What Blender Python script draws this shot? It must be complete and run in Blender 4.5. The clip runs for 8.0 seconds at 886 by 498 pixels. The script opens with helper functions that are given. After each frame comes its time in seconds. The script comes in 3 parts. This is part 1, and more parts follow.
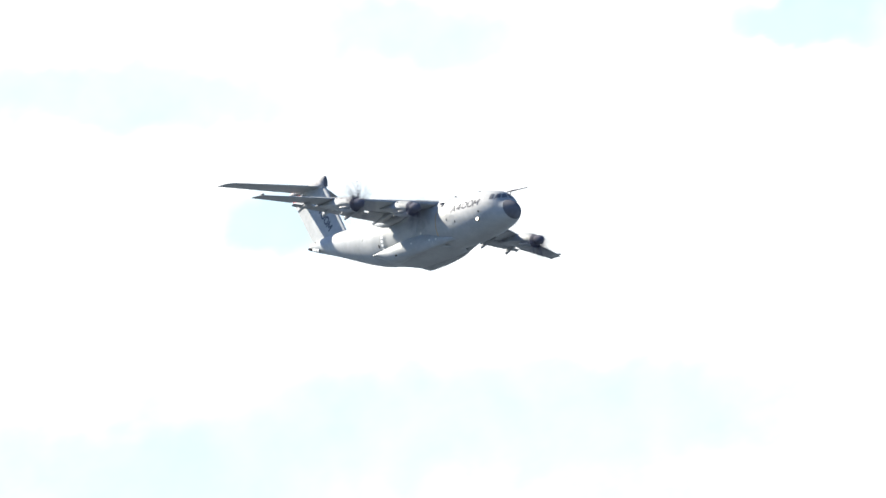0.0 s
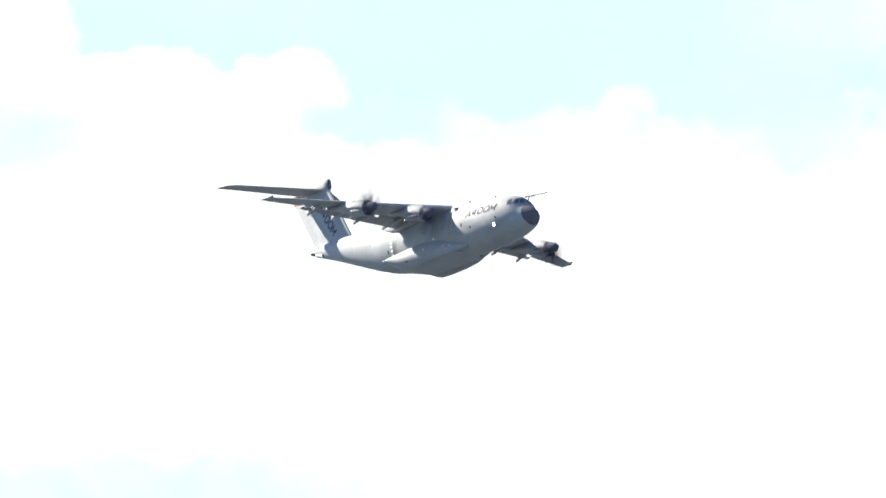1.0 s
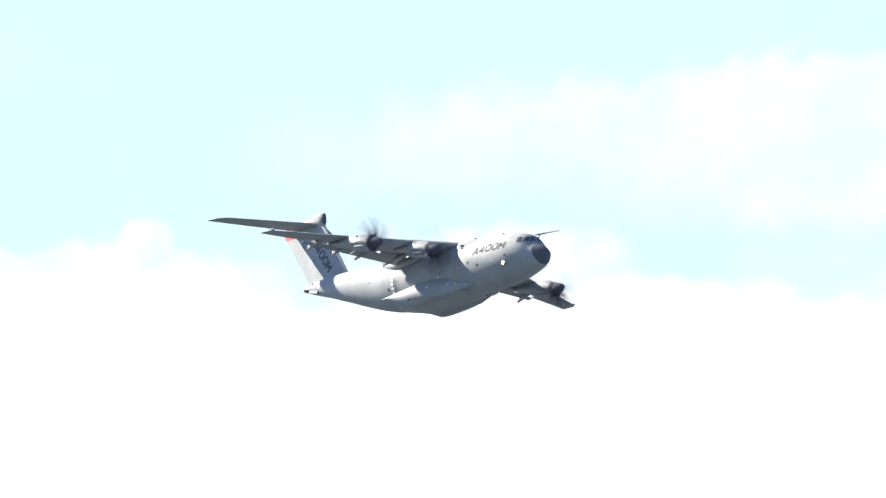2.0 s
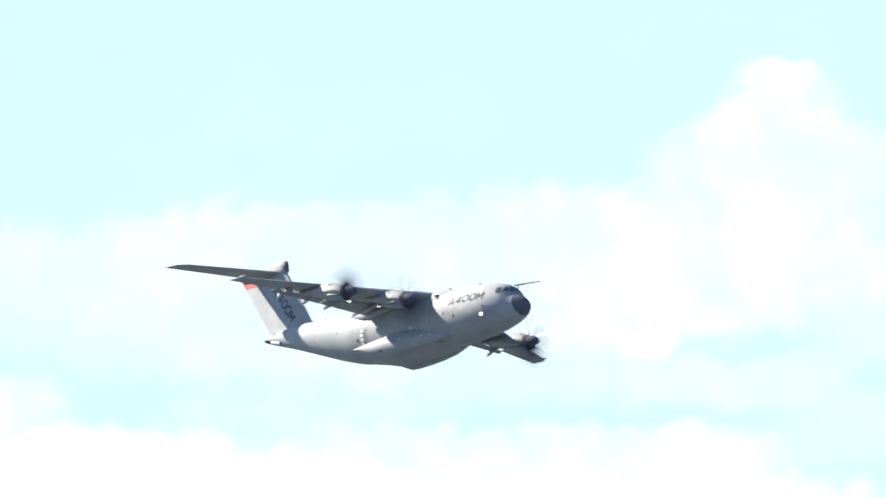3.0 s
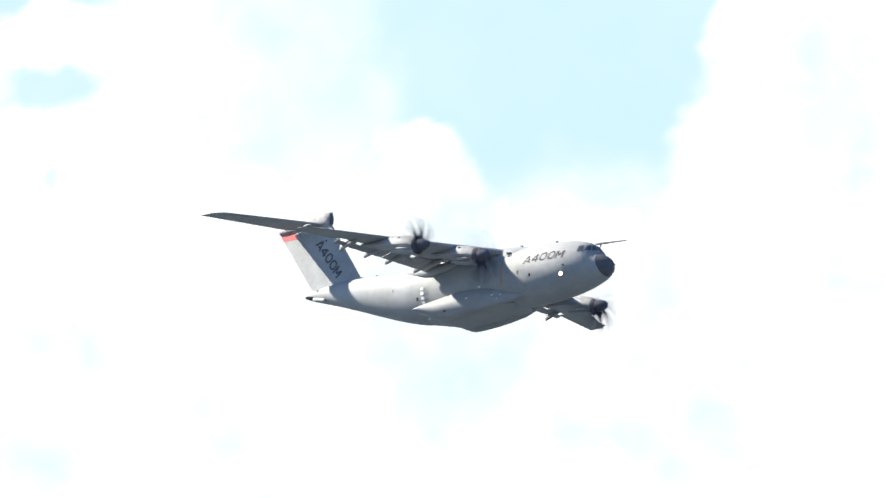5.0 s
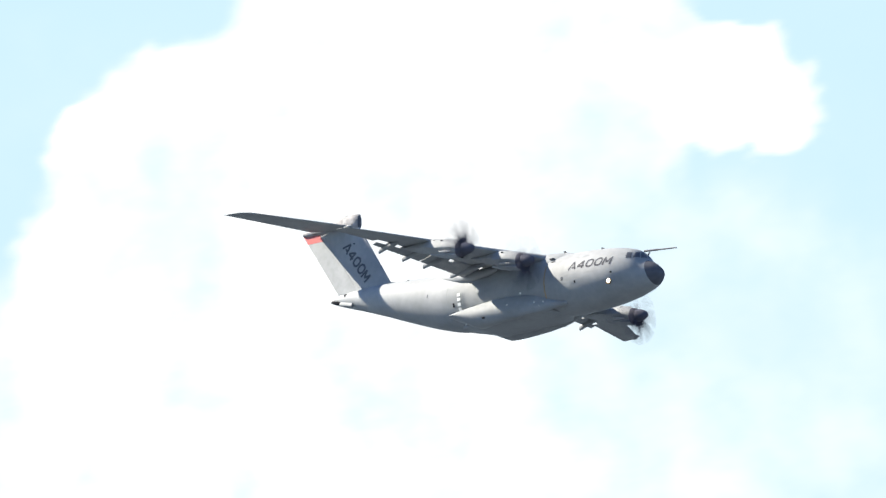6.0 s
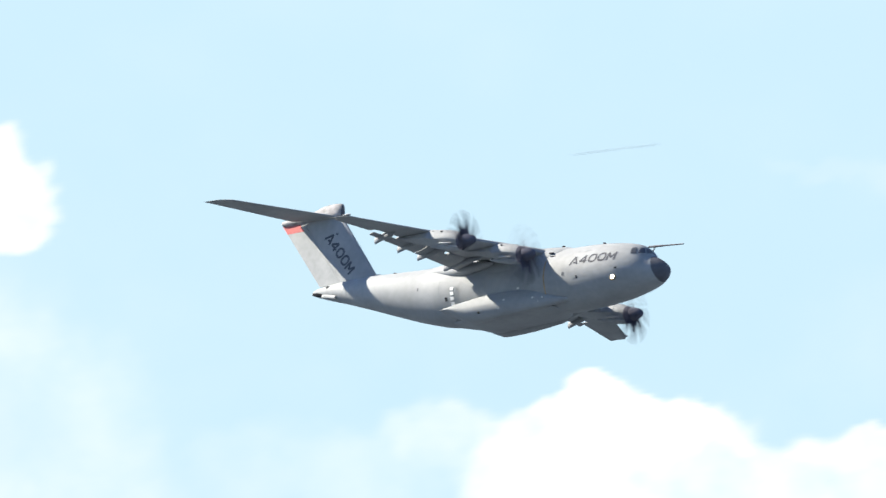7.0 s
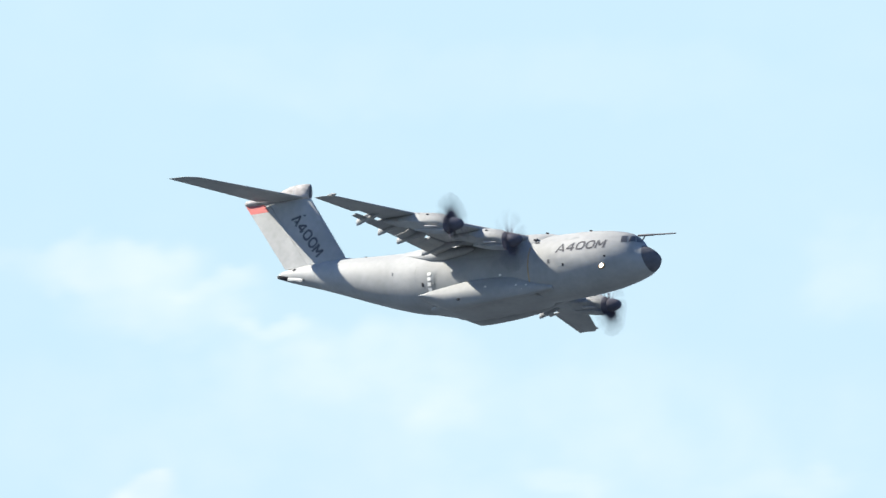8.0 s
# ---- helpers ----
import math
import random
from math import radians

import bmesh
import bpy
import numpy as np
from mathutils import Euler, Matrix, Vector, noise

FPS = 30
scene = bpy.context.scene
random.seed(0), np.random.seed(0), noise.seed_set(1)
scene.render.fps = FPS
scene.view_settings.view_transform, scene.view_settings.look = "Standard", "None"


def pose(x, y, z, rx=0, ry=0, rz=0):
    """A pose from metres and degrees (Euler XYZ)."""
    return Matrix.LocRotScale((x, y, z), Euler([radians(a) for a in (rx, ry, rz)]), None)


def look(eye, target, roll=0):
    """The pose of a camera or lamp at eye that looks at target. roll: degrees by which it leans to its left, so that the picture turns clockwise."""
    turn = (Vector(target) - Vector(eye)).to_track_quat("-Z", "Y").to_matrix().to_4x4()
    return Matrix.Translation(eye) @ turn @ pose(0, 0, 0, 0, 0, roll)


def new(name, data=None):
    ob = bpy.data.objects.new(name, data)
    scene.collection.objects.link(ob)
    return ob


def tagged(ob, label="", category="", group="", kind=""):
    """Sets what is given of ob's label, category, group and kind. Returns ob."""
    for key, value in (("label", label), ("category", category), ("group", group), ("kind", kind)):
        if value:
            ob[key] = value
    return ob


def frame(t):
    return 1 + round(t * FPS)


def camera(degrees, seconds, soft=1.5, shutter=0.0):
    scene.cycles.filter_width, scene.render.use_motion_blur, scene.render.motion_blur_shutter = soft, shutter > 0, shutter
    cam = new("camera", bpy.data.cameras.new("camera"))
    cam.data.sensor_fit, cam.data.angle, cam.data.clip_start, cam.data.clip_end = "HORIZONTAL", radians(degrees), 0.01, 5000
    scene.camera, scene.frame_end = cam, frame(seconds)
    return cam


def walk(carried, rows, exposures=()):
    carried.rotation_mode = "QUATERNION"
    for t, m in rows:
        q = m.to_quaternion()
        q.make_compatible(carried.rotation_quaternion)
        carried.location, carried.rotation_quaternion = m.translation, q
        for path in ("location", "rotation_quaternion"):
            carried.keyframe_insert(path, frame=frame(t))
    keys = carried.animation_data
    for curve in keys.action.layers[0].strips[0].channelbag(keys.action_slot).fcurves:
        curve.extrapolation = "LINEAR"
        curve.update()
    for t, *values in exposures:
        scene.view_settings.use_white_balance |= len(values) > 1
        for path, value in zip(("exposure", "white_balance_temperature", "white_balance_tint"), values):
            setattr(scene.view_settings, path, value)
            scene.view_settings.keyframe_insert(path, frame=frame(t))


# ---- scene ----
cam = camera(3.1687, 8.0, soft=1.35, shutter=0.48)

# the camera stands on one spot and pans: seconds, degrees to the right of north, degrees up, lean
PAN = [
    (0, -6.996, 14.689, -0.101),
    (0.2, -6.713, 14.771, -0.108),
    (0.5, -6.264, 14.861, -0.023),
    (0.6, -6.077, 14.885, -0.132),
    (0.8, -5.714, 14.928, -0.150),
    (1, -5.395, 15.037, -0.070),
    (1.2, -5.024, 15.163, 0.087),
    (2.3, -3.034, 15.671, 0.177),
    (2.5, -2.626, 15.806, 0.166),
    (2.7, -2.221, 15.944, 0.166),
    (3, -1.518, 16.058, 0.045),
    (3.1, -1.274, 16.078, 0.063),
    (3.5, -0.429, 16.186, 0.113),
    (4, 0.594, 16.306, -0.012),
    (4.5, 1.708, 16.473, -0.037),
    (4.9, 2.580, 16.625, 0.032),
    (5, 2.793, 16.662, -0.009),
    (5.2, 3.271, 16.726, -0.041),
    (6.3, 6.104, 17.180, -0.059),
    (6.5, 6.712, 17.240, -0.065),
    (6.7, 7.276, 17.319, -0.014),
    (7, 8.120, 17.427, -0.052),
    (7.3, 8.930, 17.519, -0.006),
    (7.4, 9.223, 17.534, 0.023),
    (7.5, 9.542, 17.562, -0.043),
    (7.7, 10.244, 17.640, 0.023),
    (8, 11.298, 17.743, 0.051),
]
EYE = Vector((0, 0, 1.7))


def aim(yaw, pitch, lean):
    y, p = radians(yaw), radians(pitch)
    way = Vector((math.sin(y) * math.cos(p), math.cos(y) * math.cos(p), math.sin(p)))
    return look(EYE, EYE + 100 * way, lean)


walk(cam, [(t, aim(y, p, r)) for t, y, p, r in PAN],
     exposures=[(0, 1.96), (1, 1.93), (2.5, 1.84), (3.5, 1.79), (5, 1.73), (6.5, 1.67), (8, 1.63)])

# ---- daylight ----
SUN_WAY = Vector((1.304, -0.394, -1.081)).normalized()  # the way the sunlight travels
world = bpy.data.worlds.new("sky")
scene.world = world
world.use_nodes = True
wn = world.node_tree
sky = wn.nodes.new("ShaderNodeTexSky")
sky.sky_type, sky.sun_disc = "NISHITA", False
sky.sun_elevation = math.asin(-SUN_WAY.z)
sky.air_density, sky.dust_density, sky.ozone_density = 0.55, 0.05, 1.0
sky.sun_rotation = math.atan2(-SUN_WAY.x, -SUN_WAY.y)
clear = wn.nodes.new("ShaderNodeVectorMath")  # a summer sky whitened by many clouds
clear.operation = "MULTIPLY"
clear.inputs[1].default_value = (0.92, 1.0, 1.11)
wn.links.new(sky.outputs[0], clear.inputs[0])
wn.links.new(clear.outputs[0], wn.nodes["Background"].inputs[0])
wn.nodes["Background"].inputs[1].default_value = 0.078
sun = new("sun", bpy.data.lights.new("sun", "SUN"))
sun.data.energy, sun.data.angle, sun.data.color = 5.0, radians(0.53), (1.0, 0.93, 0.81)
sun.matrix_world = look((0, 0, 900), Vector((0, 0, 900)) + SUN_WAY)


# ---- materials ----
def material(name, colour, rough=0.5, metal=0.0, grain=0.06, size=0.6, stain=0.1, stain_size=4.0, bump=0.0, coat=0.0, gloss=None):
    """Paint, rubber or metal with a fine grain and broader stains, sizes in metres."""
    m = bpy.data.materials.new(name)
    m.use_nodes = True
    n, l = m.node_tree.nodes, m.node_tree.links
    p = n["Principled BSDF"]
    p.inputs["Roughness"].default_value, p.inputs["Metallic"].default_value = rough, metal
    p.inputs["Coat Weight"].default_value = coat
    p.inputs["Specular IOR Level"].default_value = gloss if gloss else 0.12 if rough > 0.6 else 0.5
    at = n.new("ShaderNodeTexCoord")
    total = None
    for amount, metres, detail in ((grain, size, 5), (stain, stain_size, 3)):
        t = n.new("ShaderNodeTexNoise")
        t.inputs["Scale"].default_value, t.inputs["Detail"].default_value = 1 / metres, detail
        l.new(at.outputs["Object"], t.inputs["Vector"])
        r = n.new("ShaderNodeMapRange")
        r.inputs["From Min"].default_value, r.inputs["From Max"].default_value = 0.3, 0.7
        r.inputs["To Min"].default_value, r.inputs["To Max"].default_value = 1 - amount, 1 + amount
        l.new(t.outputs["Fac"], r.inputs["Value"])
        if total is None:
            total = r.outputs[0]
            fine = t.outputs["Fac"]
        else:
            mul = n.new("ShaderNodeMath")
            mul.operation = "MULTIPLY"
            l.new(total, mul.inputs[0])
            l.new(r.outputs[0], mul.inputs[1])
            total = mul.outputs[0]
    c = n.new("ShaderNodeVectorMath")
    c.operation = "SCALE"
    c.inputs[0].default_value = colour
    l.new(total, c.inputs["Scale"])
    l.new(c.outputs[0], p.inputs["Base Color"])
    if bump:
        b = n.new("ShaderNodeBump")
        b.inputs["Strength"].default_value, b.inputs["Distance"].default_value = bump, 0.02
        l.new(fine, b.inputs["Height"])
        l.new(b.outputs[0], p.inputs["Normal"])
    return m


PAINT = material("grey_paint", (0.238, 0.248, 0.251), 0.66, gloss=0.2, grain=0.05, size=0.5, stain=0.12, stain_size=3.5, bump=0.1)
PAINT_WARM = material("primer_paint", (0.236, 0.246, 0.249), 0.66, gloss=0.2, grain=0.06, size=0.4, stain=0.10, stain_size=2.0)
MOTTLED = material("weathered_fairing_paint", (0.27, 0.262, 0.26), 0.72, grain=0.15, size=0.35, stain=0.3, stain_size=0.9)
RADOME = material("dark_radome", (0.086, 0.088, 0.100), 0.85, stain=0.15, stain_size=1.0)
BLADE = material("black_blade", (0.050, 0.050, 0.068), 0.9, stain=0.15, stain_size=0.5)
SPINNER = material("black_spinner", (0.074, 0.075, 0.096), 0.9, stain=0.1, stain_size=0.4)
LETTER = material("charcoal_lettering", (0.082, 0.084, 0.092), 0.85, stain=0.15, stain_size=0.8)
RED = material("red_paint", (0.33, 0.046, 0.036), 0.45, stain=0.12, stain_size=0.6)
ORANGE = material("orange_line", (0.31, 0.205, 0.10), 0.7, stain=0.3, stain_size=0.4)
PALE = material("pale_panel", (0.60, 0.60, 0.58), 0.45, stain=0.08, stain_size=0.5)
DARK = material("dark_opening", (0.022, 0.023, 0.026), 0.9, stain=0.1, stain_size=0.5)
GLASS = material("cockpit_glass", (0.055, 0.060, 0.068), 0.35, stain=0.1, stain_size=0.6, coat=0.25)
METAL = material("exhaust_metal", (0.36, 0.35, 0.34), 0.5, metal=0.35, stain=0.25, stain_size=0.5)
STEEL = material("boom_steel", (0.11, 0.11, 0.12), 0.7, metal=0.0, stain=0.1, stain_size=0.4)
SEAM = material("panel_seam", (0.198, 0.214, 0.218), 0.6, stain=0.2, stain_size=1.0)
# blue-grey tuned for the light this unseen ground throws up at the aircraft
GROUND_BOUNCE = material("unseen_ground", (0.074, 0.090, 0.110), 0.9, grain=0.25, size=6, stain=0.35, stain_size=90)

GLOW = bpy.data.materials.new("lamp_glow")
GLOW.use_nodes = True
gp = GLOW.node_tree.nodes["Principled BSDF"]
gp.inputs["Base Color"].default_value = (0.9, 0.88, 0.8, 1)
gp.inputs["Emission Color"].default_value = (1.0, 0.90, 0.72, 1)
gp.inputs["Emission Strength"].default_value = 3.0


# ---- building helpers ----
def part(name, bm, mat, parent=None, label="", smooth=True):
    """Links a bmesh as one mesh object under a thing or a part."""
    bmesh.ops.remove_doubles(bm, verts=bm.verts, dist=0.0005)
    bmesh.ops.recalc_face_normals(bm, faces=bm.faces)
    for f in bm.faces:
        f.smooth = smooth
    me = bpy.data.meshes.new(name)
    bm.to_mesh(me)
    bm.free()
    me.materials.append(mat)
    ob = new(name, me)
    ob.parent = parent
    if smooth:
        me.set_sharp_from_angle(angle=radians(38))
    return tagged(ob, label)


def loft(bm, rings, closed=True, caps=True):
    """Skins a row of rings of equally many points."""
    rows = [[bm.verts.new(p) for p in ring] for ring in rings]
    n = len(rows[0])
    for a, b in zip(rows, rows[1:]):
        for i in range(n if closed else n - 1):
            j = (i + 1) % n
            bm.faces.new((a[i], a[j], b[j], b[i]))
    if caps:
        bm.faces.new(rows[0])
        bm.faces.new(rows[-1])
    return bm


def smooth_table(rows):
    """A function that glides through rows of (key, values...)."""
    rows = np.array(sorted(rows), float)
    k, v = rows[:, 0], rows[:, 1:]
    slope = np.gradient(v, k, axis=0)

    def at(x):
        i = int(np.clip(np.searchsorted(k, x) - 1, 0, len(k) - 2))
        h = k[i + 1] - k[i]
        u = min(max((x - k[i]) / h, 0.0), 1.0)
        a, b = 2 * u**3 - 3 * u**2 + 1, u**3 - 2 * u**2 + u
        c, d = 3 * u**2 - 2 * u**3, u**3 - u**2
        return a * v[i] + b * h * slope[i] + c * v[i + 1] + d * h * slope[i + 1]

    return at


def foil(u):
    """Half thickness of a wing section at the share u of its chord, for a thickness of 1."""
    return 5 * (0.2969 * math.sqrt(max(u, 0)) - 0.126 * u - 0.3516 * u**2 + 0.2843 * u**3 - 0.1036 * u**4)


CHORD = [0.5 - 0.5 * math.cos(math.pi * i / 16) for i in range(17)]


# ---- the aircraft's fuselage: x forward from the nose tip, y to port, z up ----
HULL = smooth_table([
    (0.0, -0.23, -0.27, 0.03), (-0.08, 0.07, -0.50, 0.31), (-0.3, 0.36, -0.85, 0.63), (-0.7, 0.70, -1.15, 0.99), (-1.2, 1.00, -1.42, 1.33),
    (-1.7, 1.27, -1.60, 1.62), (-2.1, 1.82, -1.73, 1.86), (-2.6, 2.22, -1.87, 2.09), (-3.3, 2.45, -2.03, 2.33),
    (-4.2, 2.62, -2.22, 2.56), (-5.6, 2.78, -2.44, 2.72), (-7.2, 2.86, -2.62, 2.81), (-9.0, 2.86, -2.75, 2.82), (-12.0, 2.86, -2.85, 2.82),
    (-20.0, 2.84, -2.85, 2.82), (-23.0, 2.82, -2.74, 2.78), (-26.0, 2.80, -2.05, 2.62), (-29.0, 2.86, -1.12, 2.28),
    (-32.0, 2.94, -0.12, 1.80), (-35.0, 2.86, 0.82, 1.20), (-37.2, 2.66, 1.45, 0.72), (-38.5, 2.38, 1.88, 0.35), (-38.85, 2.16, 2.02, 0.08),
])
TURN = 56


def hull_point(x, a, out=0.0):
    """A point of the skin: a is the angle up from the starboard side, in radians."""
    top, low, half = HULL(x)
    mid, tall = (top + low) / 2, (top - low) / 2
    return Vector((x, -(half + out) * math.cos(a), mid + (tall + out) * math.sin(a)))


def hull_side(x, z, out=0.0):
    """The starboard skin at height z."""
    top, low, half = HULL(x)
    s = (z - (top + low) / 2) / ((top - low) / 2)
    a = math.asin(min(max(s, -1.0), 1.0))
    return hull_point(x, a, out)


def radome_edge(a):
    x = -1.5
    for _ in range(4):
        x = -1.14 - 0.30 * hull_point(x, a).z
    return x


ANGLES = [2 * math.pi * i / TURN for i in range(TURN)]
aircraft = tagged(new("transport_aircraft"), "grey four-propeller military transport aircraft flying with dark nose and T-tail", "aircraft")

bm = bmesh.new()
edge = [radome_edge(a) for a in ANGLES]
rings = [[hull_point(e + (-2.5 - e) * s, a) for e, a in zip(edge, ANGLES)] for s in (0, 0.25, 0.5, 0.75)]
rings += [[hull_point(x, a) for a in ANGLES] for x in [-2.5 - 0.32 * i for i in range(18)] + [-8.5 - 1.0 * i for i in range(14)] + [-22.5 - 0.7 * i for i in range(23)] + [-38.2, -38.6, -38.85]]
fuselage = part("fuselage", loft(bm, rings), PAINT, aircraft, "smooth light grey painted fuselage")
bm = bmesh.new()
rings = [[hull_point(e * s, a) for e, a in zip(edge, ANGLES)] for s in (0.0005, 0.02, 0.06, 0.14, 0.25, 0.4, 0.55, 0.7, 0.85, 1.0)]
part("radome", loft(bm, rings), RADOME, aircraft, "matt dark grey rounded nose cone")


def patch(corners, spot, out, n=4):
    """A sheet on a skin, between four corners in the skin's own two measures."""
    bm = bmesh.new()
    (a, b, c, d) = [Vector((p[0], p[1], 0)) for p in corners]
    grid = [[bm.verts.new(spot(*(a.lerp(b, i / n).lerp(d.lerp(c, i / n), j / n).xy), out)) for i in range(n + 1)] for j in range(n + 1)]
    for j in range(n):
        for i in range(n):
            bm.faces.new((grid[j][i], grid[j][i + 1], grid[j + 1][i + 1], grid[j + 1][i]))
    bmesh.ops.solidify(bm, geom=bm.faces[:], thickness=0.03)
    return bm


def turned(deg_corners):
    return [(x, radians(a)) for x, a in deg_corners]


# cockpit glazing, starboard and port
for cor in (((-2.82, 23.5), (-2.36, 29), (-2.58, 51), (-2.96, 44)), ((-2.24, 32), (-1.90, 53), (-2.24, 70), (-2.38, 57)), ((-1.84, 57), (-1.80, 86), (-2.16, 87), (-2.20, 74))):
    for side in (0, 1):
        if side:
            cor = [(x, 180 - a) for x, a in cor]
        part("cockpit_window", patch(turned(cor), hull_point, 0.02), GLASS, aircraft, "dark glossy cockpit window pane")

# small side windows, vents, marks and hatches of the starboard skin: x, z, width, height
for x, z, w, h, mat, nm in (
    (-9.45, -0.20, 0.24, 0.32, GLASS, "side_window"), (-8.38, -0.62, 0.36, 0.26, SEAM, "side_hatch"), (-25.24, 0.27, 0.12, 0.30, LETTER, "drain_mark"),
    (-4.05, -0.18, 0.20, 0.16, DARK, "static_port"), (-8.0, -0.62, 0.16, 0.26, DARK, "hatch_latch"),
    (-14.3, -0.9, 0.22, 0.18, PALE, "step_light"),
):
    part(nm, patch([(x - w / 2, z - h / 2), (x + w / 2, z - h / 2), (x + w / 2, z + h / 2), (x - w / 2, z + h / 2)], hull_side, 0.015, 2), mat, aircraft)
# seams and a stripe round the hull
for x, a0, a1, w, mat in ((-11.55, -36, 27, 0.10, ORANGE), (-22.9, -30, 12, 0.05, SEAM), (-20.75, -24, 12, 0.05, SEAM), (-34.2, -30, 70, 0.04, SEAM)):
    part("skin_seam" if mat is SEAM else "orange_stripe", patch(turned([(x, a0), (x + w, a0), (x + w, a1), (x, a1)]), hull_point, 0.012, 14), mat, aircraft)
part("skin_seam", patch(turned([(-22.9, 12), (-20.7, 12), (-20.7, 13), (-22.9, 13)]), hull_point, 0.012, 6), SEAM, aircraft)

# the paratroop door with its row of pale marks
door = part("side_door", patch([(-21.62, -1.55), (-20.95, -1.55), (-20.95, 0.06), (-21.62, 0.06)], hull_side, 0.03, 5), SEAM, aircraft, "dark ladder-like door edge with pale squares")
for i in range(4):
    z = -0.13 - 0.42 * i
    part("pale_square", patch([(-21.58, z - 0.13), (-21.22, z - 0.13), (-21.22, z + 0.13), (-21.58, z + 0.13)], hull_side, 0.07, 2), PALE, door)
part("door_handle", patch([(-22.2, -1.15), (-22.0, -1.15), (-22.0, -0.8), (-22.2, -0.8)], hull_side, 0.02, 2), DARK, aircraft)


# ---- fin, rudder, bullet, stabilisers ----
def fin_edges(z):
    u = (z - 2.6) / 6.3
    return -31.50 - 4.45 * u, -38.02 - 4.66 * u


def fin_point(x, z, out=0.0):
    le, te = fin_edges(z)
    u = min(max((le - x) / (le - te), 0), 1)
    return Vector((x, -(foil(u) * 0.105 * (le - te) + out), z))


def fin_section(z, u0, u1, gap=0.0):
    le, te = fin_edges(z)
    us = [u0 + (u1 - u0) * c for c in CHORD]
    right = [Vector((le - u * (le - te), -foil(u) * 0.105 * (le - te) - 0.005, z)) for u in us]
    return right + [Vector((p.x, -p.y, p.z)) for p in reversed(right)]


bm = loft(bmesh.new(), [fin_section(z, 0, 0.62) for z in np.linspace(2.2, 8.95, 12)])
fin = part("fin", bm, PAINT, aircraft, "tall swept light grey tail fin")
bm = loft(bmesh.new(), [fin_section(z, 0.623, 0.995) for z in np.linspace(2.72, 8.06, 10)])
rudder = part("rudder", bm, PAINT_WARM, aircraft, "pale grey rudder")
part("rudder_horn", loft(bmesh.new(), [fin_section(z, 0.628, 0.70) for z in np.linspace(8.07, 8.86, 4)]), PAINT, aircraft)
bm = loft(bmesh.new(), [fin_section(z, 0.703, 0.997) for z in np.linspace(8.07, 8.86, 4)])
part("rudder_tip", bm, RED, aircraft, "bright red painted rudder tip")
# root fillet between fin and hull
bm = loft(bmesh.new(), [[Vector((x, s * w, z)) for s, z in ((-1, z0), (-0.55, z0 + 0.30 * h), (0, z0 + h), (0.55, z0 + 0.30 * h), (1, z0))] for x, w, z0, h in
                        ((-30.4, 0.1, 2.75, 0.05), (-31.6, 0.5, 2.65, 0.5), (-33.5, 0.75, 2.5, 0.72), (-35.8, 0.62, 2.3, 0.72), (-37.6, 0.4, 2.1, 0.62), (-38.4, 0.2, 2.05, 0.4))])
part("fin_fillet", bm, PAINT, aircraft)


def oval_ring(x, y, z, hw, hz, n=20, top=1.0):
    return [Vector((x, y + hw * math.cos(2 * math.pi * i / n), z + hz * math.sin(2 * math.pi * i / n) * (top if math.sin(2 * math.pi * i / n) > 0 else 1))) for i in range(n)]


bm = loft(bmesh.new(), [oval_ring(x, 0, z, w, h, 24, tp) for x, z, w, h, tp in (
    (-36.02, 9.3, 0.16, 0.30, 1.9), (-36.08, 9.3, 0.34, 0.44, 2.0), (-36.25, 9.28, 0.46, 0.48, 2.0), (-36.7, 9.28, 0.53, 0.5, 2.0), (-37.4, 9.25, 0.56, 0.5, 2.0), (-38.1, 9.22, 0.56, 0.48, 1.95),
    (-38.8, 9.18, 0.54, 0.46, 1.55), (-39.6, 9.12, 0.5, 0.42, 1.15), (-41.0, 9.08, 0.44, 0.36, 1), (-41.9, 9.06, 0.38, 0.30, 1), (-42.5, 9.05, 0.30, 0.24, 1), (-42.6, 9.05, 0.24, 0.18, 1))])
bullet = part("tail_bullet", bm, MOTTLED, aircraft, "rounded grey fairing on top of the fin")
part("joint_band", loft(bmesh.new(), [oval_ring(x, 0, 9.25, 0.57, 0.51, 24, 2.0) for x in (-37.4, -37.5)], caps=False), SEAM, bullet)
part("front_cap", loft(bmesh.new(), [oval_ring(x, 0, 9.3, w, h, 24, 2.0) for x, w, h in ((-35.98, 0.10, 0.22), (-36.02, 0.20, 0.34), (-36.1, 0.36, 0.455))]), RADOME, bullet)
part("bullet_seam", patch([(-37.0, 8.7), (-39.4, 8.7), (-39.4, 8.78), (-37.0, 8.78)], lambda x, z, o: Vector((x, -0.47 - o, z)), 0.0, 4), PAINT_WARM, aircraft)


def stab_section(y, side, u0, u1):
    v = y / 8.7
    le, te, z = -36.3 - 6.25 * v, -41.0 - 4.0 * v, 9.0 + 0.12 * v
    deep = 0.075 * (le - te) * np.interp(y, [8.2, 8.5, 8.7], [1, 0.7, 0.12])
    if v > 0.93:
        le -= (v - 0.93) * 9.0
    us = [u0 + (u1 - u0) * c for c in CHORD]
    up = [Vector((le - u * (le - te), side * y, z + foil(u) * deep)) for u in us]
    return up + [Vector((p.x, p.y, 2 * z - p.z)) for p in reversed(up)]


